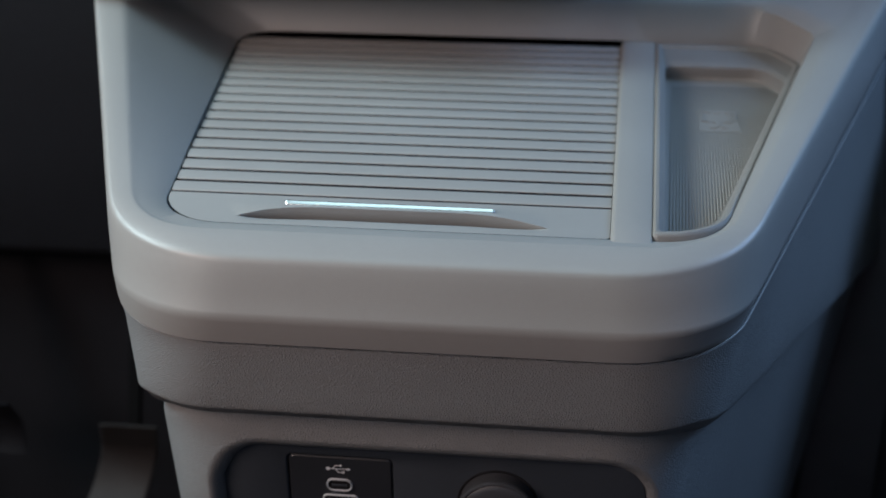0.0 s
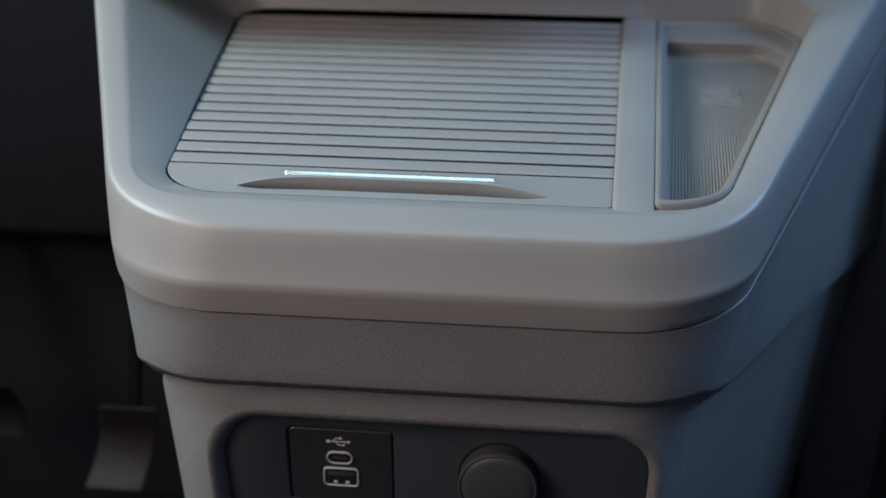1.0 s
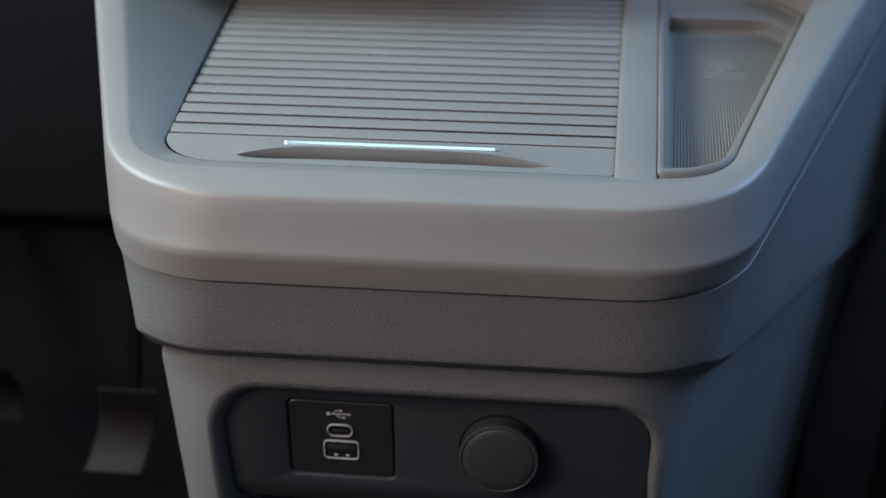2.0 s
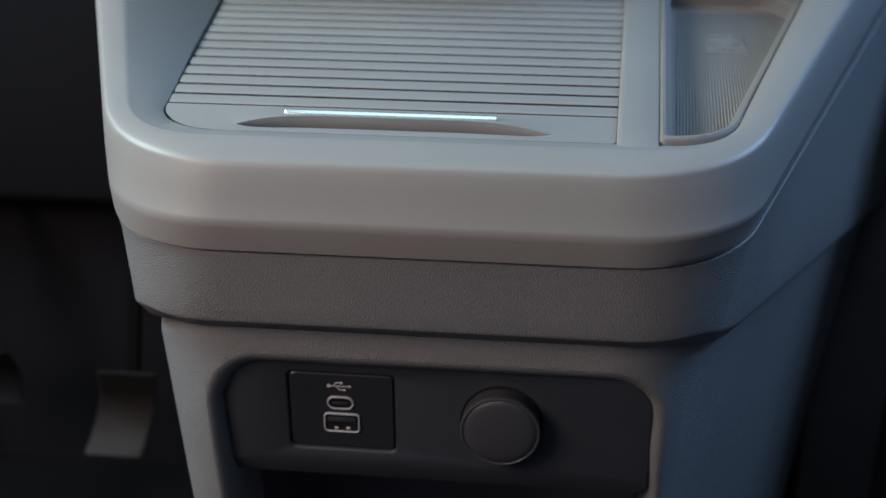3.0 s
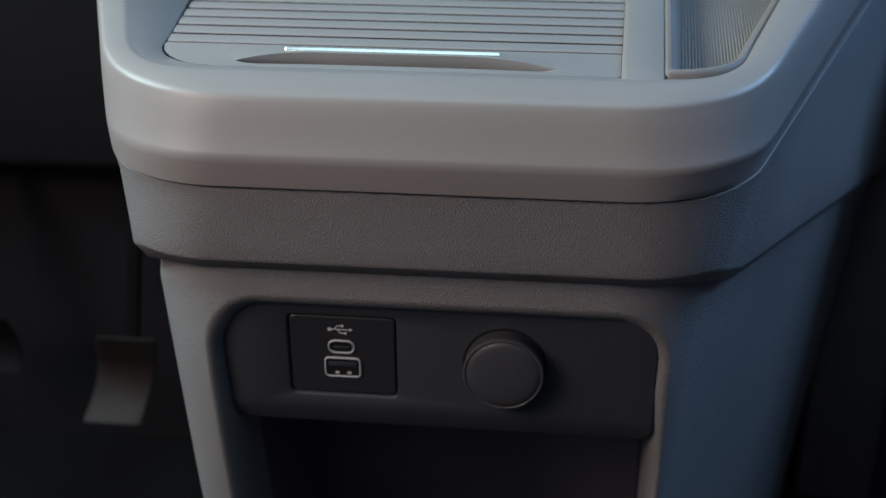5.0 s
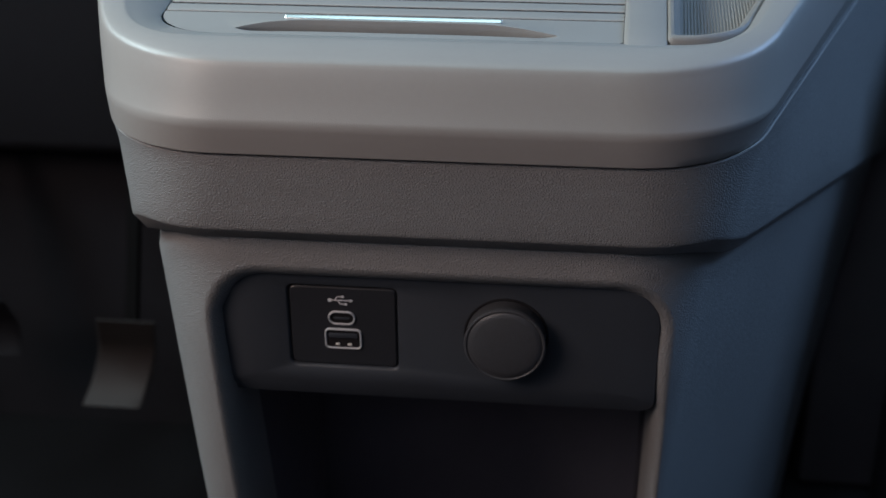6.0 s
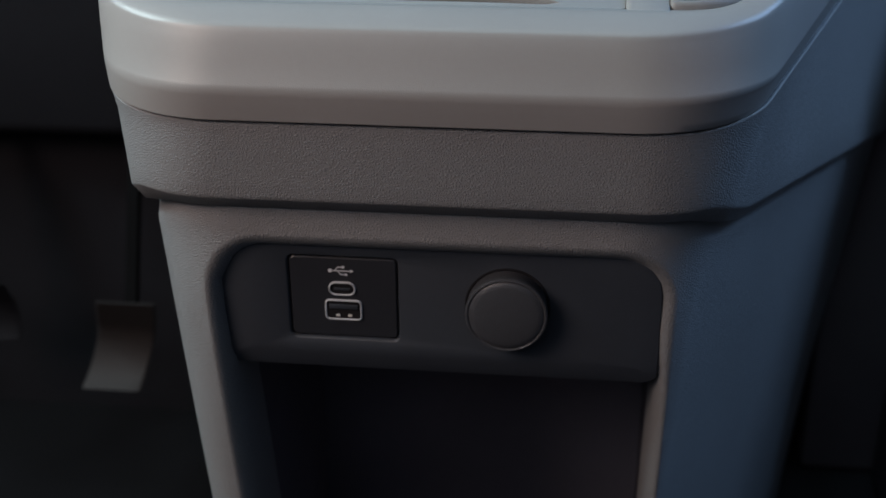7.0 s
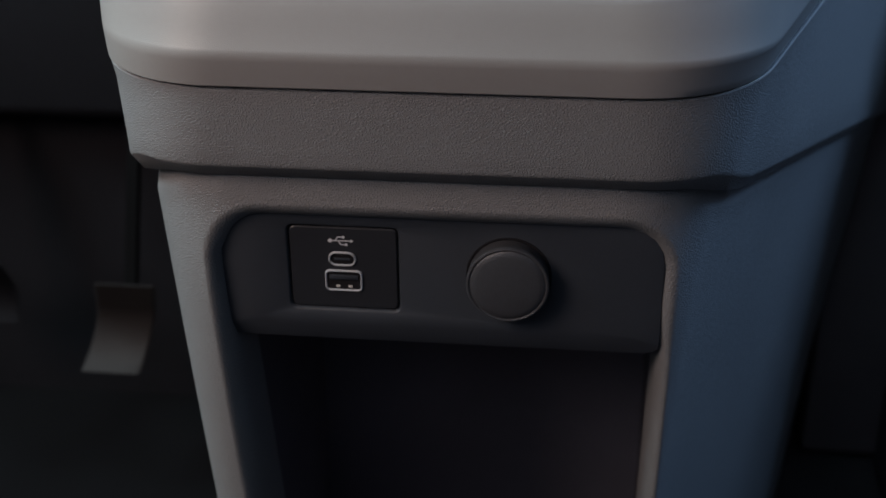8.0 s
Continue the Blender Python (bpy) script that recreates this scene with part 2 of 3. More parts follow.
ring(0.4664, 0.012, hw=0.1256, k=0.345, yf=-0.0185, rc=0.055, yr=0.440, rr=0.05, hw_l=0.1292, k_l=0.347)
ring(0.4656, 0.012, hw=0.1244, k=0.345, yf=-0.0172, rc=0.053, yr=0.439, rr=0.05, hw_l=0.1280, k_l=0.345)
ring(0.4652, 0.012, hw=0.1200, k=0.345, yf=-0.0140, rc=0.050, yr=0.434, rr=0.05, hw_l=0.1220, k_l=0.345)
top_shell = part("top_shell", loft(shell), GREY, console, "smooth satin grey upper shell with a raised rim")
part("well_floor", loft([well_loop(0.4885, 0.001), well_loop(0.4895, 0.001)], cap_first=True, cap_last=True), VOID, console)

# textured band under the shell
band = []


def dip(y):
    """How far the band's lower edge sinks on its way round the corner and along the side."""
    f = min(1.0, max(0.0, (y + 0.016) / 0.052))
    return 0.0070 * f * f * (3 - 2 * f) + 0.25 * max(0.0, y + 0.002)


def bring(z, drop, hw, k, yf, rc, f):
    o = outline(hw=hw, k=k, yf=yf, rc=rc, yr=0.420, rr=0.05, hw_l=hw + 0.0018 + 0.0026 * f, k_l=min(0.345, k))
    band.append([(x, y, z - drop * dip(y) + 0.012 * max(0.0, y - 0.012) * (1 - f) + (0.0013 * smooth((x - 0.092) / 0.03) if drop == 0 else 0.0)) for x, y in o])


bring(0.4635, 0, 0.1200, 0.345, -0.0140, 0.050, 0)
bring(0.4647, 0, 0.1248, 0.345, -0.0150, 0.054, 0)
bring(0.4647, 0, 0.1263, 0.347, -0.0158, 0.055, 0)
bring(0.4641, 0, 0.1269, 0.349, -0.0166, 0.056, 0)
for i in range(1, 6):
    f = i / 6
    bring(0.4638 - 0.0270 * f, f, 0.1259 - 0.0051 * f, 0.350 + 0.060 * f, -0.0167 + 0.0019 * f, 0.056 - 0.014 * f, f)
bring(0.4338, 1, 0.1208, 0.410, -0.0147, 0.0420, 1)
bring(0.4328, 1, 0.1206, 0.410, -0.0145, 0.0418, 1)
bring(0.4320, 1, 0.1202, 0.410, -0.0140, 0.0414, 1)
bring(0.4314, 1, 0.1196, 0.410, -0.0132, 0.0408, 1)
bring(0.4300, 1, 0.1184, 0.410, -0.0114, 0.0396, 1)
bring(0.4264, 1, 0.1156, 0.410, -0.0070, 0.0370, 1)
bring(0.4260, 1, 0.1105, 0.410, -0.0020, 0.0320, 1)
part("trim_band", loft(band), GRAINED, console, "leather-grained grey plastic band")

# satin bead added where band meets shell, passenger's side, for the edge's highlight
seam = outline(hw=0.1266, k=0.348, yf=-0.0162, rc=0.0555, yr=0.420, rr=0.05, hw_l=0.1284, k_l=0.345)
seam = [Vector((x, y, 0.4646 + 0.012 * max(0.0, y - 0.012) + 0.0013 * smooth((x - 0.092) / 0.03))) for x, y in seam if x > 0.098 and y < 0.30]
seam.sort(key=lambda p: p.y)
loops = []
for i, p in enumerate(seam):
    along = (seam[min(i + 1, len(seam) - 1)] - seam[max(i - 1, 0)]).normalized()
    out = along.cross(Vector((0, 0, 1))).normalized()
    r = 0.00050 * smooth(i / 6) + 0.00005
    loops.append([tuple(p + out * r * math.cos(a) + Vector((0, 0, 1)) * r * math.sin(a)) for a in (math.tau * j / 8 for j in range(8))])
part("seam_highlight_bead", loft(loops, cap_first=True, cap_last=True), GREY, console, "thin satin bead added along the band in place of its edge highlight")

# lower body with the open niche
Z_TOP, Z_FLOOR = 0.4322, 0.05


def low_outline(z):
    d = Z_TOP - z
    lip = 1 - smooth((d - 0.0055) / 0.0110)
    set_back = 1 - smooth(d / 0.060)
    rc = 0.021 + 0.023 * smooth(1 - d / 0.13)
    return outline(hw=0.1100 - 0.064 * d - 0.0030 * lip, k=0.420, yf=-0.0096 + 0.004 * d + 0.0050 * set_back, rc=rc, yr=0.395 - 0.13 * d, rr=0.045,
                   hw_l=0.1169 - 0.077 * d - 0.0025 * lip, k_l=0.330, rc_r=max(rc, 0.036))


def surface(u, z):
    """A point of the lower body: u runs from -1 (middle of the rear, past the driver's side) over 0 (front middle) to 1."""
    z_eff = z
    lp = low_outline(z_eff)
    n = len(lp)
    # the loop starts at the front left corner; the front middle lies 13 + 12 points on
    i0 = 12 + 12
    s = (i0 + u * (n / 2)) % n
    i = int(math.floor(s))
    a, b = Vector(lp[i % n]), Vector(lp[(i + 1) % n])
    p = a.lerp(b, s - i)
    drop = dip(p.y) * max(0.0, 1 - (Z_TOP - z) / 0.25)
    return Vector((p.x, p.y, z - drop))


OPEN_MID, OPEN_TOP = -0.0030, 0.4138


def niche(v_steps=(24, 14, 28)):
    """The opening's edge, from the floor up its left side, over the top and down."""
    pts = []
    left = lambda z: 0.0968 - 0.072 * (0.40 - z)
    right = lambda z: 0.0970 - 0.014 * (0.40 - z)
    r = 0.025
    ns, nc, nt = v_steps
    zc = OPEN_TOP - r
    full = []
    for half, sign in ((left, -1), (right, 1)):
        pts = []
        for i in range(ns):
            z = Z_FLOOR + (zc - Z_FLOOR) * i / ns
            pts.append((sign * half(z), z))
        for i in range(nc + 1):
            a = math.pi / 2 * i / nc
            pts.append((sign * (half(zc) - r + r * math.cos(a)), zc + r * math.sin(a)))
        for i in range(1, nt // 2 + 1):
            pts.append((sign * (half(zc) - r) * (1 - i / (nt // 2)), OPEN_TOP))
        full = full + (pts if sign < 0 else pts[-2::-1])
    return [(OPEN_MID + x, z) for x, z in full]


def u_of(x, z):
    lo, hi = -0.42, 0.42
    for _ in range(32):
        m = (lo + hi) / 2
        if surface(m, z).x < x:
            lo = m
        else:
            hi = m
    return (lo + hi) / 2


edge = niche()
edge_u = [(u_of(x, z), z) for x, z in edge]
NV = len(edge)
n_side = 30
outer_u = []
for i in range(NV):
    if i <= n_side:
        outer_u.append((-1.0, Z_FLOOR + (Z_TOP - Z_FLOOR) * i / n_side))
    elif i >= NV - 1 - n_side:
        outer_u.append((1.0, Z_FLOOR + (Z_TOP - Z_FLOOR) * (NV - 1 - i) / n_side))
    else:
        f = (i - n_side) / (NV - 1 - 2 * n_side)
        outer_u.append((-1 + 2 * f, Z_TOP))
loops = []
for back, reach in ((0.040, 0.0100), (0.03, 0.0099), (0.016, 0.0096), (0.0115, 0.0091), (0.0080, 0.0081), (0.0048, 0.0064), (0.0025, 0.0045), (0.0010, 0.0027), (0.0002, 0.0012)):
    lp = []
    for i, ((x, z), (u, _)) in enumerate(zip(edge, edge_u)):
        p = surface(u, z)
        a, b = Vector(edge[max(0, i - 1)]), Vector(edge[min(NV - 1, i + 1)])
        along = (b - a).normalized()
        inward = reach * (1 - (0.40 * smooth((0.37 - z) / 0.03) if x > OPEN_MID else 0.42 * smooth((0.402 - z) / 0.02)))
        step = surface(u + (0.004 if x < OPEN_MID else -0.004), z) - p
        lead = max(-1.0, step.y / max(1e-6, abs(step.x))) * abs(along.y) * inward * (1 - inward / 0.018)
        lp.append((p.x + along.y * inward, p.y + back + lead, max(Z_FLOOR, p.z - along.x * inward)))
    loops.append(lp)
for j in range(0, 61):
    f = (j / 60) ** 1.6
    lp = []
    for (u0, z0), (u1, z1) in zip(edge_u, outer_u):
        lp.append(tuple(surface(u0 + (u1 - u0) * f, z0 + (z1 - z0) * min(1, f * 1.6))))
    loops.append(lp)
part("lower_body", loft(loops, close_u=False), GRAINED, console, "leather-grained grey lower body with an open niche")
bm = loft([[(x, y, z) for x, z in ((-0.100, 0.055), (0.095, 0.055), (0.095, 0.352), (-0.100, 0.352))] for y in (0.040, 0.205)], cap_last=True)
part("niche_liner", bm, LINER, console, "dark liner of the open niche")

# dark socket panel
def loop_at(pts2, y):
    return [(x, y, z) for x, z in pts2]


mod_pts = lambda g: dense(rounded([(-0.0645 - g, 0.3638 - g), (-0.0195 + g, 0.3638 - g), (-0.0195 + g, 0.4010 + g), (-0.0645 - g, 0.4010 + g)], 0.0022 + max(0, g), 5), [10, 8, 10, 8])
pan = dense(rounded([(-0.0968, 0.3455), (0.0888, 0.3455), (0.0888, 0.4095), (-0.0950, 0.4095)], [0.004, 0.006, 0.020, 0.020], 5), [10, 8, 10, 8])
pan_in = [(-0.002 + (x + 0.002) * 0.985, 0.3815 + (z - 0.3815) * 0.965) for x, z in pan]


def bent(pts2, y):
    return [(x, y + (60.0 * max(0, 0.355 - z) ** 2 + 30.0 * max(0.0, abs(x + 0.0035) - 0.085) ** 2), z) for x, z in pts2]


socket_panel = part("socket_panel", loft([
    loop_at([(x * 0.98, z - (0.004 if z < 0.37 else 0)) for x, z in pan], 0.030), bent(pan, 0.0085), bent(pan, 0.0024), bent(pan_in, 0.0008), loop_at([(max(-0.0860, min(0.0790, x)), max(z, 0.3560)) for x, z in pan_in], 0.0003),
    loop_at(mod_pts(0.0012), 0.0003), loop_at(mod_pts(0.0009), 0.0005), loop_at(mod_pts(0.0003), 0.0013), loop_at(mod_pts(0.0002), 0.0045)]),
    BLACK, console, "matte black socket panel")

# ---- charging module ----
module = part("usb_module", loft([loop_at(mod_pts(-0.0003), 0.0040), loop_at(mod_pts(-0.0003), 0.0016), loop_at(mod_pts(-0.0008), 0.0010)], cap_last=True),
              MODULE, console, "black charging module with two ports")


def slot(cx, cz, w, h, r):
    return dense(rounded([(cx - w / 2, cz - h / 2), (cx + w / 2, cz - h / 2), (cx + w / 2, cz + h / 2), (cx - w / 2, cz + h / 2)], min(r, h / 2 - 1e-5), 7), [3, 2, 3, 2])


def port(name, cx, cz, w, h, r, wall, label):
    bez = part(name, loft([loop_at(slot(cx, cz, w, h, r), 0.0011), loop_at(slot(cx, cz, w, h, r), 0.0005), loop_at(slot(cx, cz, w - 0.0005, h - 0.0005, r), 0.0001),
                           loop_at(slot(cx, cz, w - 2 * wall + 0.0005, h - 2 * wall + 0.0005, r - wall + 0.0003), 0.0001),
                           loop_at(slot(cx, cz, w - 2 * wall, h - 2 * wall, r - wall), 0.0005), loop_at(slot(cx, cz, w - 2 * wall, h - 2 * wall, r - wall), 0.00095)]),
               BEZEL, module, label)
    part(name.replace("trim", "socket"), loft([loop_at(slot(cx, cz, w - 2 * wall, h - 2 * wall, r - wall), 0.0007), loop_at(slot(cx, cz, w - 2 * wall - 0.0008, h - 2 * wall - 0.0008, r - wall), 0.00085)], cap_last=True),
         VOID, module)
    return bez


port("usb_c_trim", -0.0425, 0.3867, 0.0115, 0.0064, 0.0032, 0.0008, "light grey rounded port trim")
port("usb_a_trim", -0.0422, 0.3768, 0.0156, 0.0096, 0.0021, 0.0008, "light grey rectangular port trim")
part("usb_c_tongue", box((-0.0458, 0.0002, 0.3862), (-0.0392, 0.0008, 0.3872), 0.0002), BLACK, module)
part("usb_a_tongue", box((-0.0482, 0.0000, 0.3775), (-0.0362, 0.0008, 0.3795), 0.0002), BLACK, module)
for cx in (-0.0446, -0.0395):
    part("contact_spring", box((cx - 0.0009, 0.0001, 0.3737), (cx + 0.0009, 0.0008, 0.3748), 0.0003), STEEL, module, "bright metal contact spring")


# trident-shaped port symbol
def flat_bars(segs, w, y0, y1):
    bm = bmesh.new()
    for (x0, z0), (x1, z1) in segs:
        d = Vector((x1 - x0, z1 - z0)).normalized()
        nrm = Vector((-d.y, d.x)) * w / 2
        c = [(x0 + nrm.x, z0 + nrm.y), (x1 + nrm.x, z1 + nrm.y), (x1 - nrm.x, z1 - nrm.y), (x0 - nrm.x, z0 - nrm.y)]
        a = [bm.verts.new((x, y0, z)) for x, z in c]
        b = [bm.verts.new((x, y1, z)) for x, z in c]
        bm.faces.new(a)
        for i in range(4):
            bm.faces.new((a[i], b[i], b[(i + 1) % 4], a[(i + 1) % 4]))
    return bm


def disc(bm, cx, cz, r, y0, y1, n=12, start=0.0):
    a = [bm.verts.new((cx + r * math.cos(start + 2 * math.pi * i / n), y0, cz + r * math.sin(start + 2 * math.pi * i / n))) for i in range(n)]
    b = [bm.verts.new((v.co.x, y1, v.co.z)) for v in a]
    bm.faces.new(a)
    for i in range(n):
        bm.faces.new((a[i], b[i], b[(i + 1) % n], a[(i + 1) % n]))


sz = 0.3948
bm = flat_bars([((-0.0470, sz), (-0.0390, sz)), ((-0.0452, sz), (-0.0440, sz + 0.0017)), ((-0.0440, sz + 0.0017), (-0.0420, sz + 0.0017)),
                ((-0.0440, sz), (-0.0428, sz - 0.0017)), ((-0.0428, sz - 0.0017), (-0.0408, sz - 0.0017))], 0.00042, 0.00085, 0.0011)
disc(bm, -0.0472, sz, 0.00085, 0.00082, 0.0011)
disc(bm, -0.0418, sz + 0.0017, 0.0006, 0.00082, 0.0011)
disc(bm, -0.0384, sz, 0.0009, 0.00082, 0.0011, 3)
disc(bm, -0.0406, sz - 0.0017, 0.0007, 0.00082, 0.0011, 4, math.pi / 4)
part("port_symbol", bm, SYMBOL, module, "printed light grey trident symbol", flat=True)

# round socket cap
CAP = (0.0257, 0.3823)


def turn(profile, n=64):
    return loft([[(CAP[0] + r * math.cos(2 * math.pi * i / n), y, CAP[1] + r * math.sin(2 * math.pi * i / n)) for i in range(n)] for r, y in profile], cap_last=True)


socket_cap = part("socket_cap", turn([(0.0163, 0.002), (0.0163, -0.0050), (0.0166, -0.0056), (0.0167, -0.0070), (0.0164, -0.0078), (0.0158, -0.0080), (0.0155, -0.0076), (0.0151, -0.0075), (0.0146, -0.0080), (0.0125, -0.0084), (0.0100, -0.0087), (0.0070, -0.0089), (0.0035, -0.00905)]),
                  CAPBLACK, console, "round black socket cap with a raised edge")
part("socket_ring", turn([(0.0174, 0.0010), (0.0174, 0.0001), (0.0172, -0.0001), (0.0164, 0.0001)]), VOID, console)

# ---- slatted cover ----
SLAT_Y0, PITCH, SLAT_Z = 0.0425, 0.01243, 0.5034
cover = part("roller_cover", box((-0.100, 0.03, 0.4935), (0.062, 0.262, 0.4950), 0.0004), VOID, console, "grey slatted sliding cover, closed")
left_edge = lambda y: MID - 0.1091 - 0.12 * (y - 0.012) + 0.0008
right_edge = lambda y: 0.0676 + 0.028 * (y - 0.0425)


def slat(i):
    y0, y1 = SLAT_Y0 + i * PITCH + 0.0012, SLAT_Y0 + (i + 1) * PITCH - 0.0010
    prof = [(y0, -0.0006), (y0, -0.00042), (y0 + 0.0002, -0.0002), (y0 + 0.0006, -0.00006), (y0 + 0.0014, 0.0), ((y0 + y1) / 2, 0.00008), (y1 - 0.0020, 0.0), (y1 - 0.0010, -0.00012), (y1 - 0.0004, -0.00035), (y1, -0.0005), (y1, -0.0006)]
    ends = []
    for side in (0, 1):
        ends.append([((left_edge(y) if side == 0 else right_edge(y)), y, SLAT_Z + z) for y, z in prof])
    return loft(ends, close_u=True, cap_first=True, cap_last=True)


# black core under each slat, putting the gaps' shade into colour
def slat_gap_shade(i):
    y0, y1 = SLAT_Y0 + i * PITCH + 0.0013, SLAT_Y0 + (i + 1) * PITCH - 0.0012
    ends = [[(e(y), y, SLAT_Z + z) for y, z in ((y0, -0.006), (y0, -0.00055), (y1, -0.00055), (y1, -0.006))] for e in (left_edge, right_edge)]
    return loft(ends, cap_first=True, cap_last=True)


# front plate with its finger scoop and bright strip
XL, XR = -0.0908, 0.0415


def lip_y(x):
    """The scoop's upper edge: level under the strip, bowed down to the ends."""
    if x < -0.045:
        f = min(1.0, (-0.048 - x) / 0.0428)
    else:
        f = min(1.0, max(0.0, (x - 0.003) / 0.0385))
    return 0.0271 - 0.0069 * f ** 2.0


YF = 0.0129
cols = 128
bm = bmesh.new()
rows = []
fr = [("a", i / 8) for i in range(9)] + [("c", i / 5) for i in range(1, 6)] + [("b", i / 8) for i in range(1, 9)]
for kind_, f in fr:
    row = []
    for i in range(cols + 1):
        fx = i / cols
        xm = left_edge(0.03) + (right_edge(0.03) - left_edge(0.03)) * fx
        lip = lip_y(xm)
        inside = min(1.0, max(0.0, min(xm - XL, XR - xm) / 0.030))
        w = math.sin(inside * math.pi / 2)
        depth = 0.0062 * w
        if kind_ == "a":
            y = YF + (lip + 0.0030 * w - YF) * f
            z = -depth * max(0.0, (f - 0.22) / 0.78) ** 1.6
        elif kind_ == "c":
            y = lip + 0.0030 * w * (1 - f) ** 1.5
            z = -depth + (depth + 0.0019 * w) * f
        else:
            y = lip + (SLAT_Y0 - 0.0014 - lip) * f
            z = 0.0019 * w * smooth(1.08 - f * 1.2)
        d = max(0.0, 1 - (y - YF) / 0.0260)
        x0 = left_edge(y) + 0.0240 * (1 - math.sqrt(max(0, 1 - d * d)))
        d2 = max(0.0, 1 - (y - YF) / 0.0015)
        x1 = right_edge(y) - 0.0015 * (1 - math.sqrt(max(0, 1 - d2 * d2)))
        row.append(bm.verts.new((x0 + (x1 - x0) * fx, y, SLAT_Z + z)))
    rows.append(row)
for a, b in zip(rows, rows[1:]):
    for i in range(cols):
        bm.faces.new((a[i], a[i + 1], b[i + 1], b[i]))
skirt = [bm.verts.new((v.co.x, v.co.y, SLAT_Z - 0.006)) for v in rows[-1]]
for i in range(cols):
    bm.faces.new((rows[-1][i], rows[-1][i + 1], skirt[i + 1], skirt[i]))
part("front_plate", bm, SLAT, cover, "smooth grey front plate with a finger scoop")
ends = []
bar = rounded([(-0.00115, -0.0008), (0.00115, -0.0008), (0.00115, 0.0008), (-0.00115, 0.0008)], 0.00045, 5)
ct, st = math.cos(radians(36)), math.sin(radians(36))
for x, g in ((-0.0656, 0.72), (-0.0653, 0.93), (-0.0648, 1.0), (0.0195, 1.0), (0.0200, 0.93), (0.0203, 0.72)):
    ends.append([(x, 0.0304 + g * (u * ct - v * st), 0.5051 + g * (u * st + v * ct)) for u, v in bar])
strip = loft(ends, cap_first=True, cap_last=True)
part("chrome_strip", strip, CHROME, cover, "thin satin chrome pull strip")

# divider between cover and tray
div = []
for y in (0.0040, 0.0090, 0.0135, 0.030, 0.10, 0.18, 0.268):
    l, r = 0.0678 + 0.028 * (y - 0.0425), 0.0844 + 0.039 * (y - 0.0425)
    z = 0.5057 - 0.0005 * smooth((0.030 - y) / 0.0165) - 0.0018 * smooth((0.0140 - y) / 0.0095)
    div.append([(l, y, z - 0.012), (l, y, z - 0.0018), (l + 0.0004, y, z - 0.0009), (l + 0.0011, y, z - 0.0003), (l + 0.0022, y, z), (r - 0.0014, y, z), (r - 0.0004, y, z - 0.0004), (r, y, z - 0.0014), (r, y, z - 0.012)])
part("divider", loft(div, cap_first=True, cap_last=True), GREY, console)

# tray beside the cover
def inset(pts, gs):
    """A convex polygon, counter-clockwise, with side i moved in by gs[i]."""
    lines = []
    for i, p in enumerate(pts):
        a, b = Vector(p), Vector(pts[(i + 1) % len(pts)])
        d = (b - a).normalized()
        lines.append((a + Vector((-d.y, d.x)) * gs[i], d))
    out = []
    for i in range(len(pts)):
        (p, d), (q, e) = lines[i - 1], lines[i]
        t = ((q.x - p.x) * e.y - (q.y - p.y) * e.x) / (d.x * e.y - d.y * e.x)
        out.append((p.x + d.x * t, p.y + d.y * t))
    return out


def tray_loop(g, z, back=0.0):
    yc = 0.2340 - 0.8 * back
    pts = [(0.0832, 0.0134), (0.1098, 0.0134), (0.1098 + 0.2684 * (yc - 0.0134), yc), (0.1560 - 0.15 * back, 0.2640 - back), (0.0930, 0.2640 - back)]
    gs = [g, 0.85 * g, g, g, 0.78 * g]
    return [(x, y, z) for x, y in dense(rounded(inset(pts, gs), [max(0.0015, r - g) for r in (0.002, 0.030, 0.014, 0.018, 0.003)], 6), [4, 10, 3, 6, 12])]


tray = part("storage_tray", loft([tray_loop(0, 0.498), tray_loop(0, 0.5046), tray_loop(0.0005, 0.5057), tray_loop(0.0014, 0.5063), tray_loop(0.0030, 0.5062), tray_loop(0.0038, 0.5056), tray_loop(0.0044, 0.5046),
                                  tray_loop(0.0050, 0.5039, 0.008), tray_loop(0.0055, 0.5034, 0.016), tray_loop(0.0058, 0.5029, 0.0205), tray_loop(0.0060, 0.5020, 0.0220), tray_loop(0.0061, 0.5010, 0.0218), tray_loop(0.0062, 0.4956, 0.0195), tray_loop(0.0066, 0.4943, 0.0196), tray_loop(0.0078, 0.4937, 0.0205)], cap_last=True),
            RUBBER, console, "grey rubber tray insert with a ribbed floor")
TRAY_Z = 0.4937
for i in range(48):
    x = 0.0908 + i * 0.00135
    y0 = max(0.0245, 0.0200 + (x - 0.100) * 3.73)
    y1 = min(0.2290, 0.2290 - (x - 0.1440) * 2.4)
    if y0 < y1 - 0.008:
        bm = box((x, y0, TRAY_Z - 0.0003), (x + 0.0007, y1, TRAY_Z + 0.00035), 0.0002, 1)
        for v in bm.verts:
            v.co.x += 0.05 * (v.co.y - 0.0245)
        part("rib", bm, RUBBER, tray)
bm = bmesh.new()
sx, sy = 0.1112, 0.1580
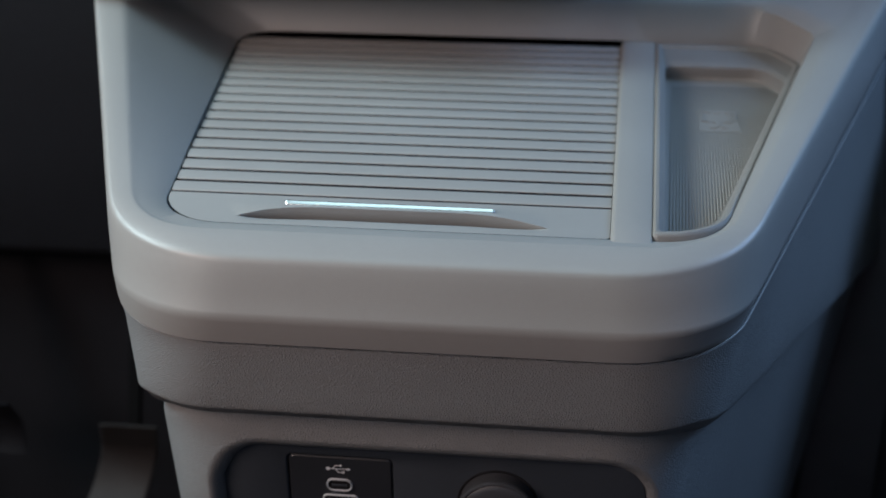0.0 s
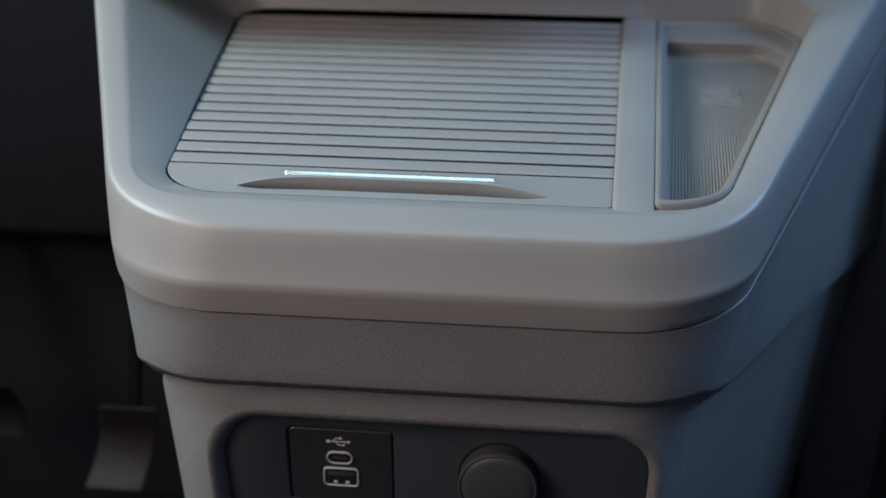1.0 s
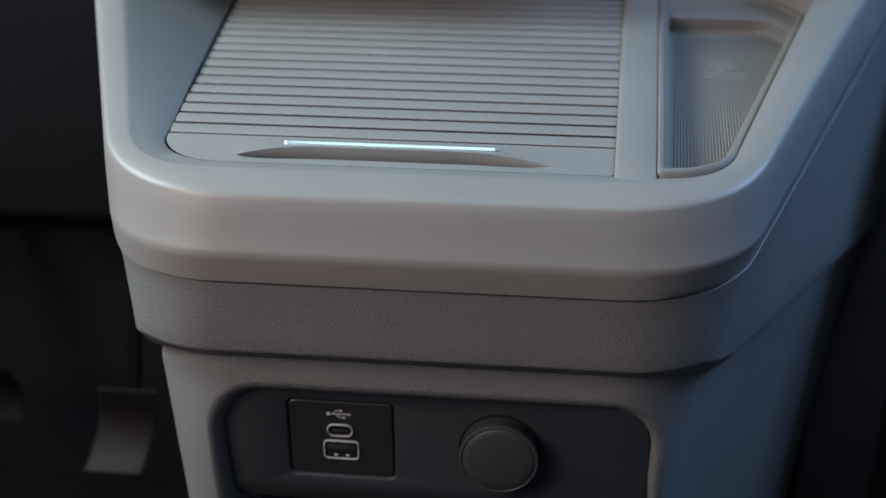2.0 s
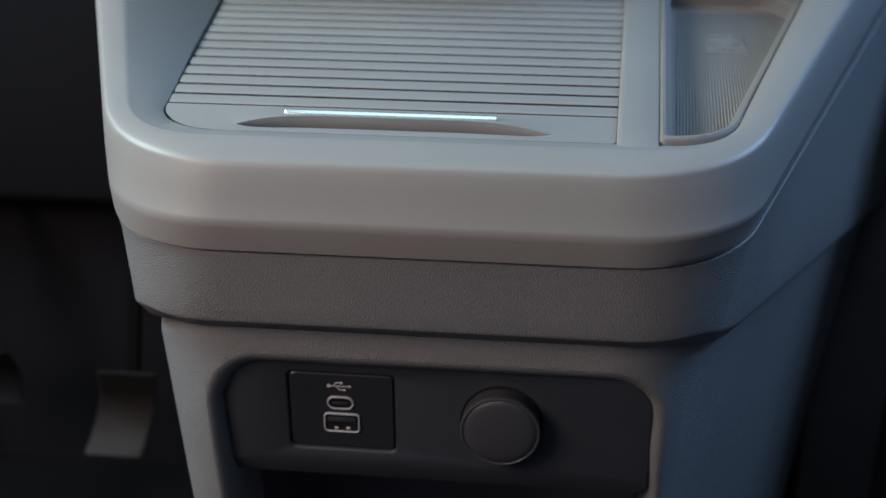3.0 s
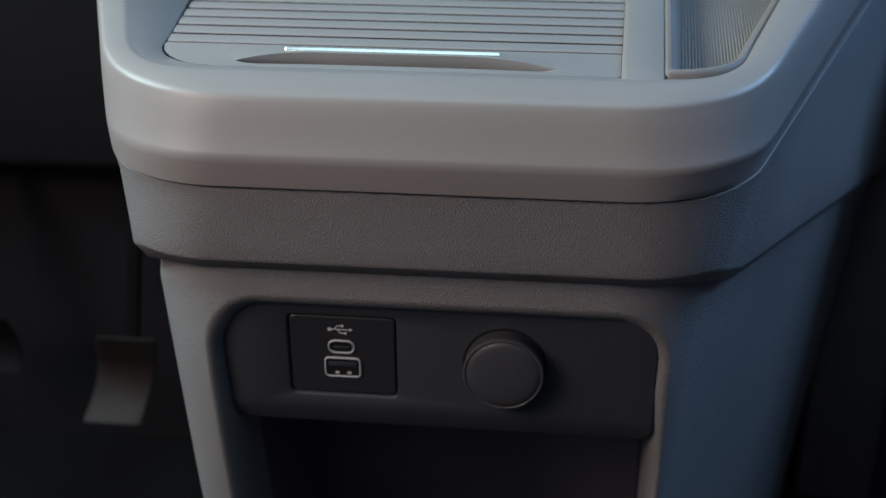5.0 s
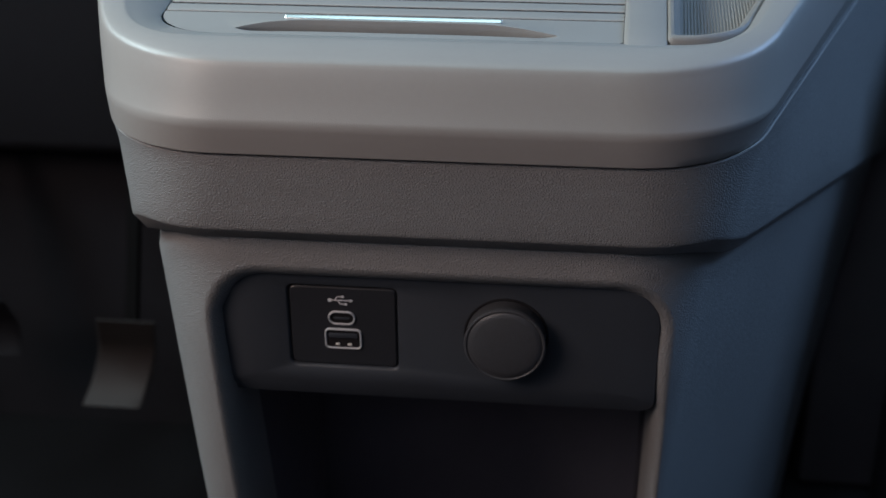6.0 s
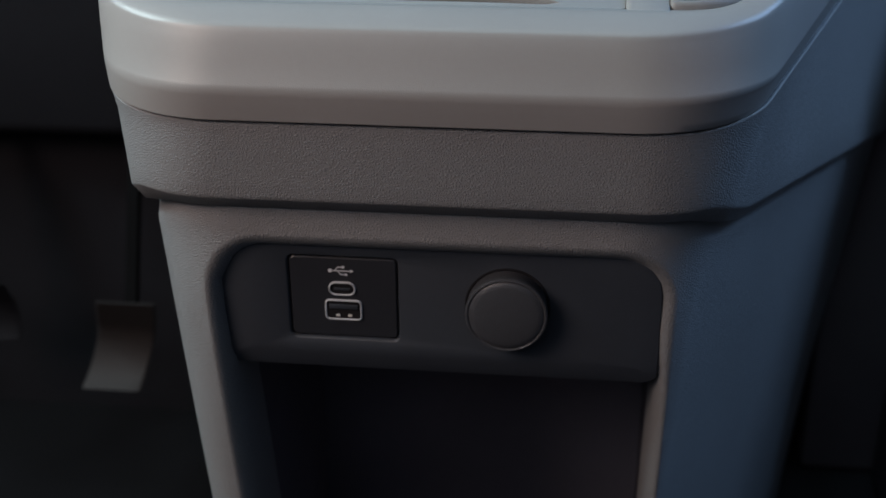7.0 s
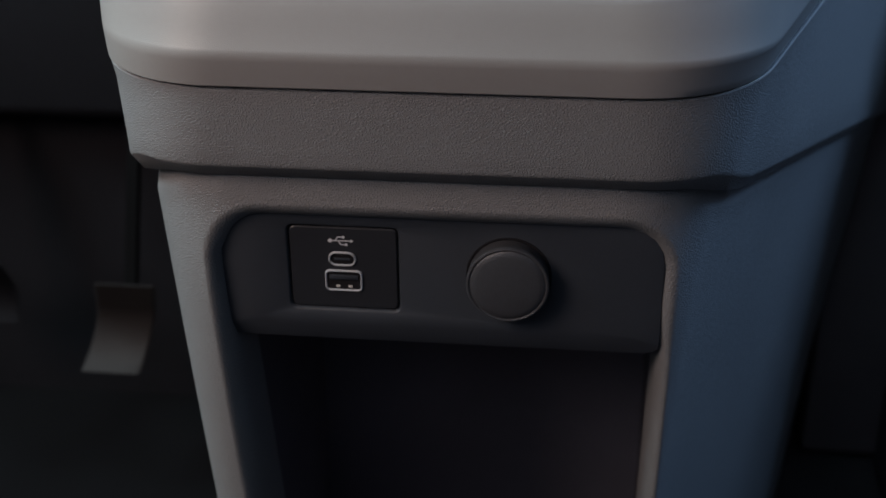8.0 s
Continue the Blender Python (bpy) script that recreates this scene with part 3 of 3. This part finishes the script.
for x0, x1, y0, y1, hgt in ((0.0005, 0.0205, 0.002, 0.032, 0.00038), (0.0020, 0.0070, 0.0275, 0.0295, 0.0008), (0.0088, 0.0125, 0.0275, 0.0295, 0.0008), (0.0145, 0.0180, 0.0275, 0.0295, 0.0008),
                            (0.0020, 0.0034, 0.0150, 0.0285, 0.0008), (0.0160, 0.0172, 0.0150, 0.0285, 0.0008), (0.0182, 0.0196, 0.0165, 0.0270, 0.0008), (0.0034, 0.0060, 0.0140, 0.0160, 0.0008),
                            (0.0075, 0.0115, 0.0140, 0.0160, 0.0008), (0.0130, 0.0165, 0.0140, 0.0160, 0.0008), (0.0085, 0.0112, 0.0085, 0.0140, 0.0008), (0.0055, 0.0095, 0.0060, 0.0085, 0.0008), (0.0110, 0.0145, 0.0060, 0.0085, 0.0008)):
    b2 = box((sx + x0, sy + y0, TRAY_Z - 0.0003), (sx + x1, sy + y1, TRAY_Z + hgt))
    me = bpy.data.meshes.new("tmp")
    b2.to_mesh(me)
    b2.free()
    bm.from_mesh(me)
    bpy.data.meshes.remove(me)
part("embossed_symbol", bm, RUBBER, tray, "embossed pictogram", flat=True)

# ---- cabin ----
def setting(name, bm, mat, label, category):
    ob = part(name, bm, mat)
    return tagged(ob, label, category, "", "structure")


# floor split so each side takes its own lit or unlit carpet colour
setting("floor_left", box((-0.85, -1.5, 0.0), (0.10, 0.399, 0.05)), CARPET_DIMMED, "carpeted floor of the footwell with the pedals, colour darkened in place of shade", "floor")
setting("floor_right", box((0.10, -1.5, 0.0), (0.85, 0.399, 0.05)), CARPET_LIFTED, "carpeted floor of the unlit footwell, colour lightened in place of light", "floor")
setting("firewall", box((-0.85, 0.40, 0.0), (0.85, 0.70, 0.80)), FELT, "black carpeted footwell bulkhead", "wall")
setting("wall_rear", box((-0.85, -1.5, 0.05), (0.85, -1.42, 1.35)), TRIM_DIMMED, "dark cabin rear wall", "wall")
setting("ceiling", box((-0.85, -1.5, 1.33), (0.85, 0.75, 1.40)), TRIM_DIMMED, "dark cabin headliner", "ceiling")
for sgn, nm in ((-1, "wall_left"), (1, "wall_right")):
    xs = sorted((sgn * 0.80, sgn * 0.88))
    bm = box((xs[0], -1.5, 0.05), (xs[1], 0.70, 0.72))
    setting(nm, bm, TRIM_DIMMED, "dark door trim below the windows", "wall")

dashboard = thing("dashboard", "plastic lower dashboard beside the console, colour dimmed on the lit side, lifted on the unlit", "dashboard")
part("knee_panel", box((-0.79, 0.36, 0.3015), (-0.19, 0.398, 0.80), 0.012, 3), TRIM_DIMMED, dashboard)
# lower dash, pulled forward and cut low to shade the console's flank
part("dash_shade_panel", box((0.275, 0.245, 0.052), (0.79, 0.358, 0.46), 0.012, 3), TRIM_LIFTED, dashboard)
# added backing whose lighter colour lifts the unlit footwell
part("footwell_backing", box((0.225, 0.362, 0.055), (0.79, 0.399, 0.46), 0.006, 2), TRIM_LIFTED, dashboard)

# unseen block over the well's rear end, added to shade its back wall
shade_block = box((-0.225, 0.196, 0.551), (0.085, 0.399, 0.90))
bmesh.ops.bevel(shade_block, geom=shade_block.edges[:], offset=0.008, segments=3, profile=0.5, affect="EDGES")
part("unseen_shade_block", shade_block, TRIM_DIMMED, dashboard)


def curved_pad(w, h, a0, a1, back, lean=0.0, steps=16):
    """A plate bent upward along its height, from angle a0 at its foot to a1 at its top, leaning sideways by lean."""
    front, y, z = [], 0.0, 0.0
    for i in range(steps + 1):
        front.append((y, z))
        a = radians(a0 + (a1 - a0) * min(1.0, 1.7 * i / steps))
        y, z = y + h / steps * math.cos(a), z + h / steps * math.sin(a)
    prof = front + [(y + back, z - 0.3 * back) for y, z in front[::-1]]
    ends = []
    for fx in (-1, -0.94, -0.5, 0, 0.5, 0.94, 1):
        k = 0.0015 if abs(fx) == 1 else 0.0
        ends.append([(fx * w / 2 + lean * z, y + k * (1 if i <= steps else -1), z) for i, (y, z) in enumerate(prof)])
    return loft(ends, cap_first=True, cap_last=True), front


def pedal(name, at, label, w, h, a0, mat, lean):
    """A bent pad on an arm that hangs from behind the knee panel."""
    ob = thing(name, label, "pedal", at)
    # the overhanging bend fades the pad upward in place of missing shade
    pad, front = curved_pad(w, h, a0, 122, 0.004, lean)
    part("pad", pad, mat, ob, "smooth pedal pad bent so its upper part falls dark")
    mid = front[8]
    x, y, z = lean * mid[1], mid[0] + 0.008, mid[1]
    foot = [(x - 0.004, y, z), (x + 0.004, y, z), (x + 0.004, y + 0.008, z), (x - 0.004, y + 0.008, z)]
    top = [(px, py + 0.362 - at[1] - y, 0.330 - at[2]) for px, py, _ in foot]
    part("arm", loft([foot, top], cap_first=True, cap_last=True), ARM, ob)
    return ob


pedal("accelerator_pedal", (-0.2690, 0.275, 0.148), "dark accelerator pedal hanging in the unlit footwell", 0.0415, 0.085, 28, PEDAL, 0.28)
# brake pad in the dimmed trim colour, to sink into the dark footwell
pedal("brake_pedal", (-0.375, 0.30, 0.170), "brake pedal hanging in the footwell, colour dimmed in place of shade", 0.065, 0.055, 60, TRIM_DIMMED, 0.0)

for i in range(18):
    part("slat", slat(i), SLAT, cover)
    part("slat_gap_shade", slat_gap_shade(i), BLACK, cover)
